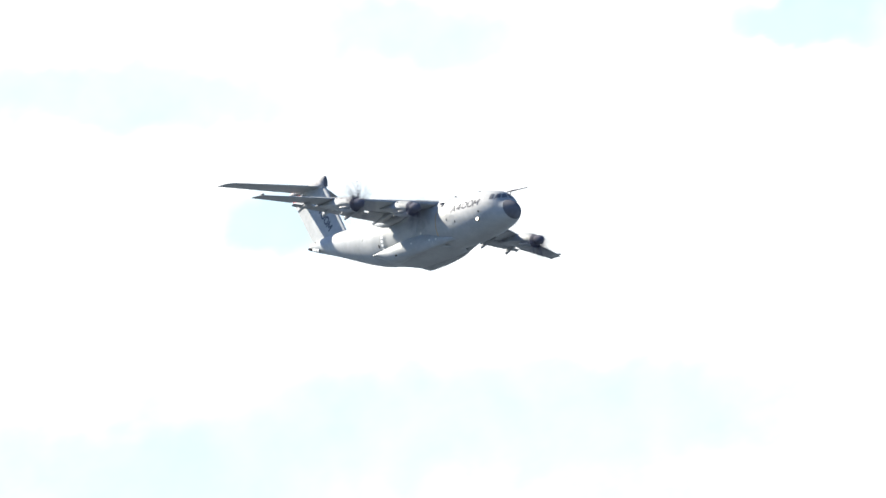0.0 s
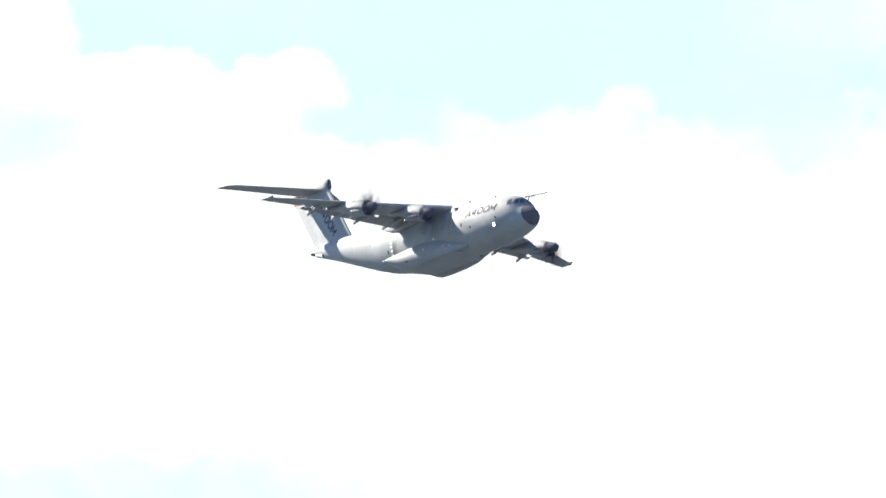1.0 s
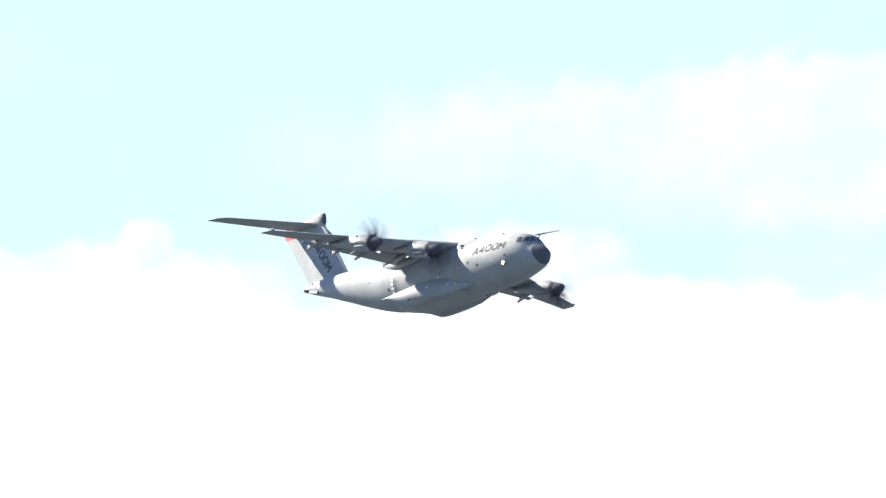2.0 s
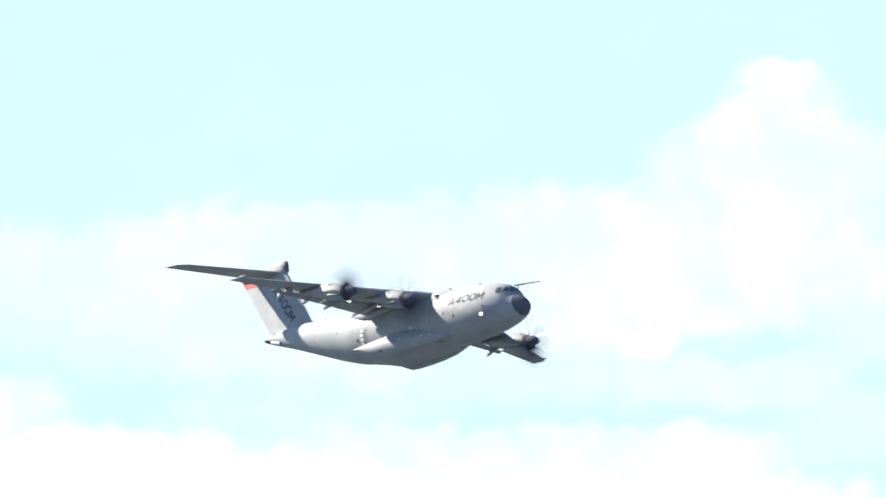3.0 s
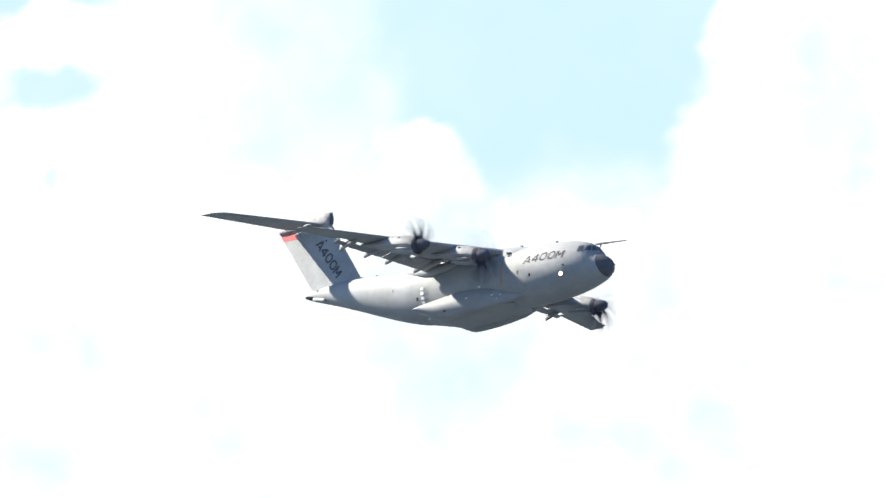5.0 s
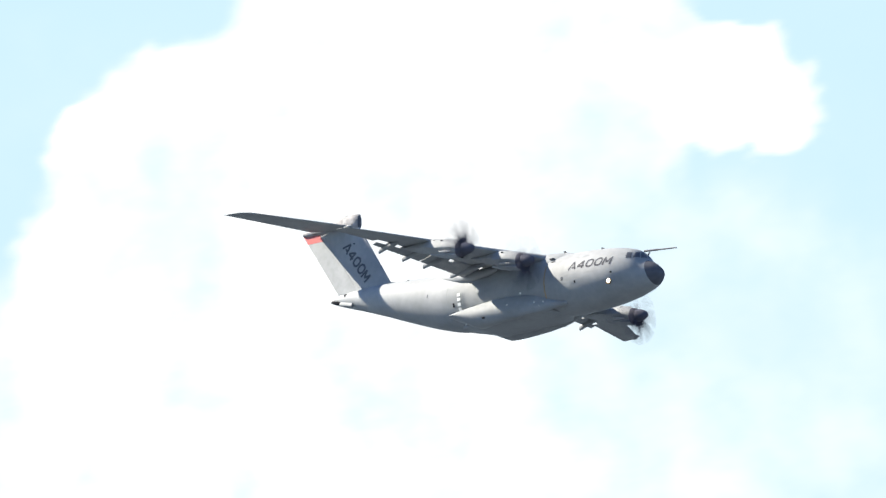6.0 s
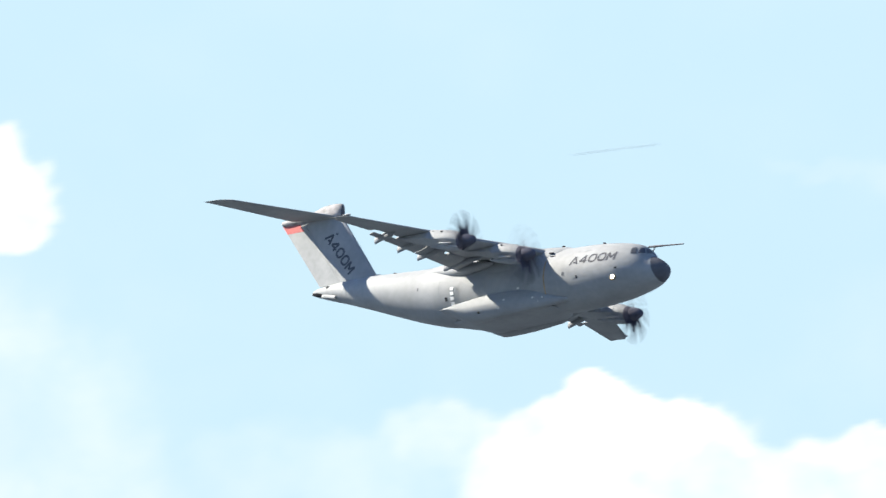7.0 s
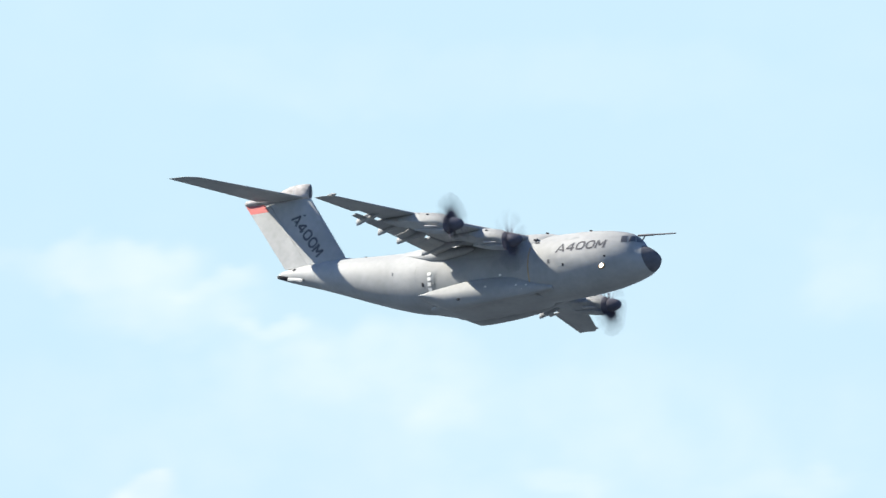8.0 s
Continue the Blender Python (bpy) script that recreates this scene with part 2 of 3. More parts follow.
for side in (-1, 1):
    bm = loft(bmesh.new(), [stab_section(y, side, 0, 0.70) for y in (0.1, 2, 4, 6, 7.6, 8.09, 8.2, 8.35, 8.5, 8.6, 8.7)])
    stab = part("stabiliser", bm, PAINT, aircraft, "swept grey horizontal tailplane on the fin")
    bm = loft(bmesh.new(), [stab_section(y, side, 0.71, 0.995) for y in (0.55, 2, 4, 6, 8.0)])
    part("elevator", bm, PAINT, stab)
    bm = loft(bmesh.new(), [stab_section(y, side, 0.71, 0.995) for y in (8.02, 8.2, 8.35, 8.5, 8.6, 8.7)])
    part("tailplane_tip", bm, PAINT, stab)


# ---- wings ----
def wing_edges(y):
    le = -11.4 - 0.38 * y
    te = np.interp(y, [0, 3, 16, 21.2], [-20.7, -20.7, -20.9, -21.35])
    return le, te, 2.36 - 0.0467 * y


def wing_section(y, side, u0=0.0, u1=1.0):
    le, te, z = wing_edges(y)
    if y > 20.6:
        le -= (y - 20.6) * 0.55
    c = le - te
    thick = np.interp(y, [0, 6, 20.7, 21.0, 21.2], [0.15, 0.125, 0.085, 0.06, 0.015])
    us = [u0 + (u1 - u0) * k for k in CHORD]
    camber = [0.10 * k * (1 - k) * c * 0.9 for k in us]
    up = [Vector((le - k * c, side * y, z + m + foil(k) * thick * c)) for k, m in zip(us, camber)]
    low = [Vector((le - k * c, side * y, z + m - foil(k) * thick * c * 0.8)) for k, m in zip(us, camber)]
    return up + low[::-1]


def flap_section(y, side, drop, x0, chord, z):
    """A drooped panel's section behind the wing box."""
    c, s = math.cos(drop), math.sin(drop)
    us = [k for k in CHORD]
    up = [(k * chord, foil(k) * 0.13 * chord) for k in us]
    pts = up + [(a, -b) for a, b in reversed(up)]
    return [Vector((x0 - a * c - b * s, side * y, z - a * s + b * c)) for a, b in pts]


def slab(bm, x0, x1, y0, y1, z0, z1):
    """A small box with softened long edges."""
    g = bmesh.ops.create_cube(bm, size=1, matrix=Matrix.LocRotScale(((x0 + x1) / 2, (y0 + y1) / 2, (z0 + z1) / 2), None, (abs(x1 - x0), abs(y1 - y0), abs(z1 - z0))))
    bmesh.ops.bevel(bm, geom=list({e for v in g["verts"] for e in v.link_edges}), offset=0.2 * min(abs(x1 - x0), abs(y1 - y0), abs(z1 - z0)), segments=2, affect="EDGES")
    return bm


def wing_low(x, y):
    """The height of the wing's lower skin."""
    le, te, z = wing_edges(y)
    c = le - te
    u = min(max((le - x) / c, 0), 1)
    thick = np.interp(y, [0, 6, 21.2], [0.15, 0.125, 0.085])
    return z + 0.09 * u * (1 - u) * c - foil(u) * thick * c * 0.8


for side in (-1, 1):
    ys = [0, 1.5, 3, 5, 7, 9, 11, 13, 15, 17, 19, 20.3, 20.6, 20.8, 21.0, 21.1, 21.2]
    bm = loft(bmesh.new(), [wing_section(y, side, 0, 0.80) for y in ys])
    wing = part("wing", bm, PAINT, aircraft, "long tapered light grey high wing")
    bm = loft(bmesh.new(), [wing_section(y, side, 0.806, 0.997) for y in (16.0, 17.5, 19.2, 20.6)])
    part("aileron", bm, PAINT, wing)
    bm = loft(bmesh.new(), [wing_section(y, side, 0.80, 0.997) for y in (20.62, 20.8, 21.0, 21.1, 21.2)])
    part("wing_tip", bm, PAINT, wing)
    # flaps, with open slots behind the wing box where their hinges sit
    for stations in (((3.0, 0), (6.28, 0), (6.3, 0.34), (6.85, 0.34), (6.87, 0), (9.25, 0)), ((9.35, 0), (12.98, 0), (13.0, 0.34), (13.7, 0.34), (13.72, 0), (14.8, 0), (14.82, 0.36), (15.9, 0.36))):
        bm = bmesh.new()
        sec = []
        for y, slot in stations:
            le, te, z = wing_edges(y)
            c = le - te
            sec.append(flap_section(y, side, radians(21), le - 0.785 * c - slot, 0.25 * c - slot, wing_low(le - 0.79 * c, y) - 0.02 - 0.38 * slot))
        part("flap", loft(bm, sec), PAINT, wing, "slightly lowered wing flap")
    # flap track fairings
    for y in (4.05, 8.1, 11.15, 14.6):
        le, te, z = wing_edges(y)
        c = le - te
        x0 = le - 0.55 * c
        zz = wing_low(x0, y)
        k = c / 6.5
        bm = loft(bmesh.new(), [oval_ring(x0 - dx * k, side * y, zz - dz, w, h, 12) for dx, dz, w, h in (
            (0, 0.0, 0.02, 0.05), (0.5, 0.10, 0.12, 0.18), (1.4, 0.20, 0.16, 0.27), (2.4, 0.32, 0.16, 0.34), (3.0, 0.44, 0.16, 0.35), (3.46, 0.56, 0.15, 0.32), (3.54, 0.60, 0.13, 0.26))])
        part("flap_fairing", bm, PAINT_WARM, wing)
    # the tip lamp
    bm = loft(bmesh.new(), [oval_ring(x, side * (20.95 - 0.06 * i), 1.56, w, h, 12) for i, (x, w, h) in enumerate(((-19.32, 0.02, 0.02), (-19.45, 0.16, 0.10), (-19.8, 0.22, 0.12), (-20.3, 0.10, 0.06)))])
    part("tip_lamp", bm, PAINT_WARM, wing, "small wing tip lamp cover")

# wing root saddle over the hull, and its tail
bm = loft(bmesh.new(), [[Vector((x, w * math.cos(a), z + h * math.sin(a))) for a in np.linspace(0, math.pi, 17)] for x, w, z, h in (
    (-9.6, 1.0, 2.40, 0.38), (-10.6, 1.9, 1.85, 1.17), (-11.8, 2.45, 1.2, 1.92), (-14, 2.7, 0.6, 2.65), (-17, 2.72, 0.6, 2.70), (-20, 2.6, 0.8, 2.42), (-22.5, 1.9, 1.7, 1.42), (-25, 1.0, 2.3, 0.66), (-26.6, 0.4, 2.6, 0.24))])
part("wing_saddle", bm, PAINT, aircraft, "grey fairing where wing meets fuselage")
for side in (-1, 1):
    bm = loft(bmesh.new(), [oval_ring(x, side * y, z, w, h, 14) for x, y, z, w, h in (
        (-17.2, 2.6, 1.75, 0.1, 0.12), (-17.9, 2.65, 1.68, 0.34, 0.36), (-19.0, 2.72, 1.58, 0.42, 0.46), (-20.2, 2.66, 1.50, 0.46, 0.50), (-21.6, 2.46, 1.56, 0.44, 0.48), (-23.2, 2.1, 1.82, 0.30, 0.34), (-24.6, 1.85, 2.02, 0.05, 0.06))])
    part("root_fairing", bm, PAINT, aircraft)
for x, y, z in ((-11.28, -2.2, 2.08), (-11.0, -2.3, 1.72)):
    part("cooling_slot", slab(bmesh.new(), x - 0.22, x + 0.22, y - 0.03, y + 0.5, z - 0.06, z + 0.06), LETTER, aircraft)

# ---- undercarriage pods and belly ----
def sponson_ring(x, side, far, top, low, lean, n=32):
    """A pod's section, from its root in the hull out to far; lean 2 is an oval, near 1 a straight slope above."""
    mid, ring = low + 0.45 * (top - low), []
    root = np.interp(x, [-20, -16.5, -13, -11.2, -9.5], [2.15, 2.55, 2.4, 1.9, 1.6])
    for i in range(n):
        c, d = math.cos(2 * math.pi * i / n), math.sin(2 * math.pi * i / n)
        if d > 0:
            c, d = math.copysign(abs(c) ** (2 / lean), c), abs(d) ** (2 / lean)
        ring.append(Vector((x, side * (root + (far - root) * c), mid + d * (top - mid if d > 0 else mid - low))))
    return ring


for side in (-1, 1):
    bm = loft(bmesh.new(), [sponson_ring(x, side, far, top, low, lean) for x, far, top, low, lean in (
        (-9.5, 1.9, -1.9, -2.3, 1.6), (-10.4, 2.12, -1.66, -2.46, 1.6), (-11.2, 2.36, -1.46, -2.62, 1.55), (-12.2, 2.66, -1.22, -2.80, 1.5), (-13.0, 2.86, -1.04, -2.92, 1.45), (-13.9, 3.03, -0.94, -3.02, 1.45),
        (-14.8, 3.16, -0.92, -3.14, 1.45), (-16.4, 3.32, -0.96, -3.28, 1.5), (-17.6, 3.44, -1.05, -3.38, 1.65), (-18.5, 3.53, -1.15, -3.44, 1.75), (-19.3, 3.60, -1.27, -3.44, 1.85), (-20.1, 3.65, -1.44, -3.14, 2), (-20.9, 3.69, -1.66, -2.80, 2), (-21.5, 3.72, -1.93, -2.56, 2), (-21.9, 3.74, -2.2, -2.42, 2))])
    pod = part("undercarriage_pod", bm, PAINT, aircraft, "bulged grey undercarriage pod on the belly")
    for x, y, z in ((-12.6, 2.74, -1.95), (-12.15, 2.56, -2.3), (-11.75, 2.50, -1.95), (-15.4, 3.19, -1.95)):
        part("pod_lamp", slab(bmesh.new(), x - 0.08, x + 0.08, side * (y - 0.1), side * (y + 0.06), z - 0.07, z + 0.07), PALE, pod)
    part("pod_vent", slab(bmesh.new(), -18.1, -17.8, side * 3.22, side * 3.42, -2.95, -2.75), DARK, pod)
bm = loft(bmesh.new(), [oval_ring(x, 0, (a + b) / 2, w, (a - b) / 2, 28) for x, w, a, b in (
    (-10.6, 0.6, -2.4, -2.80), (-11.6, 1.9, -2.2, -2.92), (-12.8, 2.4, -2.0, -3.0), (-14.4, 2.5, -2.0, -3.12), (-16.7, 2.5, -2.0, -3.32), (-19.1, 2.4, -2.0, -3.5), (-20.5, 2.1, -2.0, -3.15), (-22.3, 0.9, -2.4, -2.84))])
part("belly_fairing", bm, PAINT, aircraft)

# ---- tail end ----
# dark patch low on the starboard side of the tail cone's tip
part("tail_dark_patch", patch([(-38.7, 1.98), (-37.3, 1.55), (-37.3, 1.85), (-38.7, 2.18)], hull_side, 0.03, 4), DARK, aircraft)
bm = loft(bmesh.new(), [[Vector((x, y, z)) for y, z in ((-w, z0), (-w - 0.05, z0 + 0.12), (-w + 0.02, z0 + 0.3), (-w + 0.2, z0 + 0.3), (-w + 0.2, z0))] for x, w, z0 in ((-37.35, 0.62, 1.5), (-36.5, 0.86, 1.34), (-35.55, 1.06, 1.1))])
part("tail_flap", bm, PAINT_WARM, aircraft, "pale panel under the tail cone")
part("rudder_gap", patch([(-36.72, 2.22), (-36.62, 2.16), (-36.40, 2.44), (-36.88, 2.46)], hull_side, 0.03, 2), DARK, aircraft)

# ---- nose boom, antennas, landing light ----
def rod(bm, a, b, r0, r1, n=10):
    a, b = Vector(a), Vector(b)
    q = (b - a).to_track_quat("Z", "Y")
    return loft(bm, [[p + q @ Vector((r * math.cos(2 * math.pi * i / n), r * math.sin(2 * math.pi * i / n), 0)) for i in range(n)] for p, r in ((a, r0), (a.lerp(b, 0.4), r0), (a.lerp(b, 0.42), r1 * 1.3), (b, r1))])


boom = part("nose_boom", rod(bmesh.new(), (-2.75, 0.6, 2.36), (1.08, 0.44, 2.14), 0.095, 0.055), STEEL, aircraft, "thin straight test boom above the nose")
part("boom_strut", rod(bmesh.new(), (-2.35, 0.56, 1.75), (-2.05, 0.57, 2.32), 0.06, 0.05), STEEL, boom)
for x, h in ((-6.9, 0.34), (-11.3, 0.34), (-29.6, 0.26)):
    top = HULL(x)[0] + (0.22 if -11.5 < x < -10 else 0)
    bm = loft(bmesh.new(), [[Vector((x - 0.3 * k + dx * (1 - 0.4 * k), dy * (1 - 0.5 * k), top - 0.05 + h * k)) for dx, dy in ((0.2, 0), (0, 0.05), (-0.25, 0), (0, -0.05))] for k in (0, 0.5, 1)])
    part("blade_antenna", bm, DARK, aircraft)
p = hull_side(-4.38, -0.93)
# orange ring painted round the glass as the lamp's warm halo
bm = loft(bmesh.new(), [[p + Vector((r * math.cos(a), -d, r * math.sin(a))) for a in ANGLES[::4]] for r, d in ((0.29, -0.05), (0.29, 0.03), (0.25, 0.06))])
lamp = part("landing_light", bm, ORANGE, aircraft, "round nose landing light, switched on, orange ring for its glow")
bm = loft(bmesh.new(), [[p + Vector((r * math.cos(a), -d, r * math.sin(a))) for a in ANGLES[::4]] for r, d in ((0.185, 0.05), (0.16, 0.10), (0.1, 0.13))])
part("lamp_glass", bm, GLOW, lamp, "glowing warm white lamp glass")


# ---- lettering on hull and fin ----
def strokes(letter):
    """The strokes of a letter as rows of points in a box 1 wide and 1 high."""
    ring = [(0.5 + 0.42 * math.copysign(abs(math.cos(a)) ** 0.8, math.cos(a)), 0.5 + 0.42 * math.copysign(abs(math.sin(a)) ** 0.8, math.sin(a))) for a in np.linspace(0, 2 * math.pi, 29)]
    return {
        "A": [[(0.02, 0.0), (0.5, 0.94)], [(0.5, 0.94), (0.98, 0.0)], [(0.42, 0.24), (0.74, 0.24)]],
        "4": [[(0.72, 0.0), (0.72, 0.92)], [(0.70, 0.90), (0.05, 0.28)], [(0.05, 0.28), (0.97, 0.28)]],
        "0": [ring],
        "M": [[(0.07, 0.0), (0.07, 0.93)], [(0.07, 0.93), (0.5, 0.28)], [(0.5, 0.28), (0.93, 0.93)], [(0.93, 0.93), (0.93, 0.0)]],
    }[letter]


def lettering(word, at, pitch, width, height, bold, parent):
    """Painted letters, each a mesh; at(u, v) puts the metres along and up the line on the skin."""
    for k, ch in enumerate(word):
        bm = bmesh.new()
        for row in strokes(ch):
            pts = [Vector((k * pitch + x * width, y * height)) for x, y in row]
            fine = []
            for a, b in zip(pts, pts[1:]):
                m = max(1, int((b - a).length / 0.15))
                fine += [a.lerp(b, i / m) for i in range(m)]
            fine.append(pts[-1])
            left, right = [], []
            for i, c in enumerate(fine):
                d = (fine[min(i + 1, len(fine) - 1)] - fine[max(i - 1, 0)]).normalized()
                s = Vector((-d.y, d.x)) * bold / 2
                left.append(bm.verts.new(at(*(c + s))))
                right.append(bm.verts.new(at(*(c - s))))
            for i in range(len(fine) - 1):
                bm.faces.new((left[i], left[i + 1], right[i + 1], right[i]))
        bmesh.ops.solidify(bm, geom=bm.faces[:], thickness=0.012)
        part("letter", bm, LETTER, parent)


MARK = "A400M"
lettering(MARK, lambda u, v: hull_side(-8.80 + u + 0.22 * v, 0.50 + 0.012 * u + v, 0.018), 0.95, 0.82, 0.80, 0.165, fuselage)
part("small_marking", patch([(-8.3, 1.72), (-6.9, 1.76), (-6.9, 1.88), (-8.3, 1.84)], hull_side, 0.015, 4), SEAM, fuselage)
ALONG, ACROSS = Vector((0.615, -0.789)), Vector((0.789, 0.615))


def on_fin(u, v):
    q = Vector((-37.60, 7.05)) + ALONG * u + ACROSS * v
    return fin_point(q.x, q.y, 0.018)


lettering(MARK, on_fin, 0.95, 0.82, 0.98, 0.20, fin)
part("fin_mark", patch([(-36.40, 7.30), (-36.18, 7.22), (-36.14, 7.36), (-36.36, 7.44)], fin_point, 0.015, 2), LETTER, fin)


# ---- engines and propellers ----
def pod_ring(x, y, z, w, h, keel, n=32):
    """A section round above and narrowing to a keel below; keel 2 is a plain oval."""
    ring = []
    for i in range(n):
        c, d = math.cos(2 * math.pi * i / n), math.sin(2 * math.pi * i / n)
        if d < 0:
            c, d = math.copysign(abs(c) ** (2 / keel), c), -abs(d) ** (2 / keel) * (1 - 0.55 * (2 - keel))
        ring.append(Vector((x, y + w * c, z + h * d)))
    return ring


def nacelle(y, tip, z):
    """An engine pod under the wing: its cowl, chin intake, exhausts."""
    side = 1 if y > 0 else -1
    le, te, wz = wing_edges(abs(y))
    x0 = tip - 1.25
    bm = loft(bmesh.new(), [pod_ring(x, y, zc, w, h, keel) for x, zc, w, h, keel in (
        (x0, z, 0.60, 0.60, 2), (x0 - 0.25, z - 0.03, 0.72, 0.74, 1.8), (x0 - 0.8, z + 0.12, 0.82, 0.88, 1.35), (x0 - 1.8, z + 0.2, 0.88, 0.98, 1.2), (x0 - 3.0, z + 0.3, 0.88, 1.02, 1.15),
        (le - 0.5, z + 0.46, 0.82, 0.94, 1.15), (le - 1.8, z + 0.60, 0.64, 0.62, 1.2), (le - 2.8, z + 0.80, 0.42, 0.38, 1.4), (le - 3.6, z + 0.95, 0.18, 0.14, 1.6))])
    pod = part("engine_nacelle", bm, PAINT_WARM, aircraft, "light grey turboprop engine nacelle under the wing")
    bm = loft(bmesh.new(), [pod_ring(x, y, z + dz, w, h, 1.3, 20) for x, dz, w, h in ((x0 - 0.15, -0.62, 0.36, 0.30), (x0 - 0.5, -0.58, 0.42, 0.42), (x0 - 1.6, -0.42, 0.36, 0.46), (x0 - 2.6, -0.25, 0.24, 0.36), (x0 - 3.6, -0.1, 0.10, 0.12))])
    part("chin_intake", bm, PAINT_WARM, pod)
    bm = loft(bmesh.new(), [oval_ring(x0 + 0.02 - 0.15, y, z - 0.70, 0.32, 0.13, 16), oval_ring(x0 - 0.2, y, z - 0.70, 0.30, 0.11, 16)])
    part("intake_mouth", bm, DARK, pod)
    bm = loft(bmesh.new(), [oval_ring(x, y, z - 0.01, w, h, 26) for x, w, h in ((x0 + 0.02, 0.585, 0.585), (x0 + 0.01, 0.63, 0.63), (x0 - 0.18, 0.72, 0.735), (x0 - 0.34, 0.765, 0.795), (x0 - 0.36, 0.74, 0.77))], caps=False)
    part("cowl_lip", bm, SPINNER, pod)
    for s in (-1, 1):
        bm = loft(bmesh.new(), [oval_ring(x, y + s * dy, z + dz, r, r * 0.8, 12) for x, dy, dz, r in ((x0 - 0.95, 0.62, -0.26, 0.05), (x0 - 1.25, 0.74, -0.25, 0.10), (x0 - 2.0, 0.88, -0.22, 0.12), (x0 - 2.05, 0.88, -0.22, 0.08))])
        part("exhaust_stub", bm, METAL, pod)
    part("cowl_seam", loft(bmesh.new(), [pod_ring(x0 - 1.45, y, z + 0.175, 0.872, 0.958, 1.25), pod_ring(x0 - 1.50, y, z + 0.178, 0.876, 0.962, 1.25)], caps=False), SEAM, pod)
    for dx, up in ((2.95, 52), (2.0, 40)):
        c, d = math.cos(radians(up)), math.sin(radians(up))
        px, py, pz = x0 - dx, y + side * 0.88 * c, z + 0.26 + 1.0 * d
        part("cowl_vent", slab(bmesh.new(), px - 0.10, px + 0.10, py - 0.06, py + 0.06, pz - 0.06, pz + 0.05), DARK, pod)
    return pod


def blade_mesh(hand):
    """One curved, twisted propeller blade along +z, turning about x."""
    bm = bmesh.new()
    rings = []
    for k in range(11):
        u = k / 10
        r = 0.34 + 2.33 * u
        chord = 0.43 + 0.08 * math.sin(math.pi * min(u * 1.6, 1)) - 0.22 * u - 0.45 * max(u - 0.85, 0)
        twist = radians(62 - 40 * u)
        sweep = hand * (0.16 * math.sin(math.pi * u) - 0.34 * u**2.2)
        c, s = math.cos(twist), math.sin(twist)
        ring = []
        for i in range(10):
            a = 2 * math.pi * i / 10
            d, t = 0.5 * chord * math.cos(a), 0.5 * (0.10 - 0.07 * u) * math.sin(a)
            ring.append(Vector((d * s + t * c, hand * (d * c - t * s) + sweep, r)))
        rings.append(ring)
    return loft(bm, rings)


propellers = []
for y, tip, z in ((-12.65, -11.8, 0.62), (-6.15, -10.05, 0.90), (6.15, -10.05, 0.90), (12.65, -11.8, 0.62)):
    nacelle(y, tip, z)
    bm = loft(bmesh.new(), [[Vector((x, r * math.cos(a), r * math.sin(a))) for a in ANGLES[::2]] for x, r in ((1.15, 0.01), (1.13, 0.12), (1.02, 0.28), (0.8, 0.42), (0.45, 0.53), (0.1, 0.585), (-0.28, 0.595))])
    prop = part("propeller", bm, SPINNER, aircraft, "spinning eight-bladed black propeller with rounded spinner")
    hand = 1 if abs(y) > 9 else -1
    hand = hand if y < 0 else -hand
    first = None
    for k in range(8):
        if first is None:
            first = part("blade", blade_mesh(hand), BLADE, prop)
            b = first
        else:
            b = new("blade", first.data)
            b.parent = prop
        b.matrix_basis = pose(0, 0, 0, 45 * k)
    propellers.append((prop, Vector((tip - 1.15, y, z)), hand))

# ---- an insect that darts past close by ----
insect = tagged(new("flying_insect"), "small dark flying insect darting through the air", "insect")
WING_FILM = material("insect_wing", (0.55, 0.55, 0.52), 0.3, stain=0.2, stain_size=0.004)
HUSK = material("insect_body", (0.22, 0.20, 0.18), 0.5, stain=0.3, stain_size=0.003)
bm = loft(bmesh.new(), [oval_ring(0.46 * x, 0, 0.46 * z, 0.46 * r, 0.46 * r, 10) for x, z, r in ((0.0075, 0, 0.0004), (0.007, 0, 0.0014), (0.005, 0, 0.0018), (0.004, 0, 0.0011), (0.003, 0.0003, 0.0022), (0.0, 0.0003, 0.0023), (-0.001, 0, 0.0013), (-0.004, 0, 0.002), (-0.007, -0.0005, 0.0014), (-0.009, -0.001, 0.0003))])
part("body", bm, HUSK, insect)
for side in (-1, 1):
    bm = loft(bmesh.new(), [oval_ring(0.46 * x, side * 0.46 * y, 0.46 * z, 0.46 * w, 0.0001, 8) for x, y, z, w in ((0.001, 0.001, 0.002, 0.0008), (0.0, 0.004, 0.003, 0.0020), (-0.001, 0.008, 0.004, 0.0022), (-0.002, 0.011, 0.0045, 0.0008))])
    part("wing", bm, WING_FILM, insect)

# ---- ground and sky ----
# ground disc added out of view to bounce daylight onto the undersides
bm = bmesh.new()
bmesh.ops.create_circle(bm, cap_ends=True, radius=40000, segments=128)
tagged(part("ground", bm, GROUND_BOUNCE, None, "wide flat blue-grey ground, out of view", smooth=False), category="ground", kind="structure")

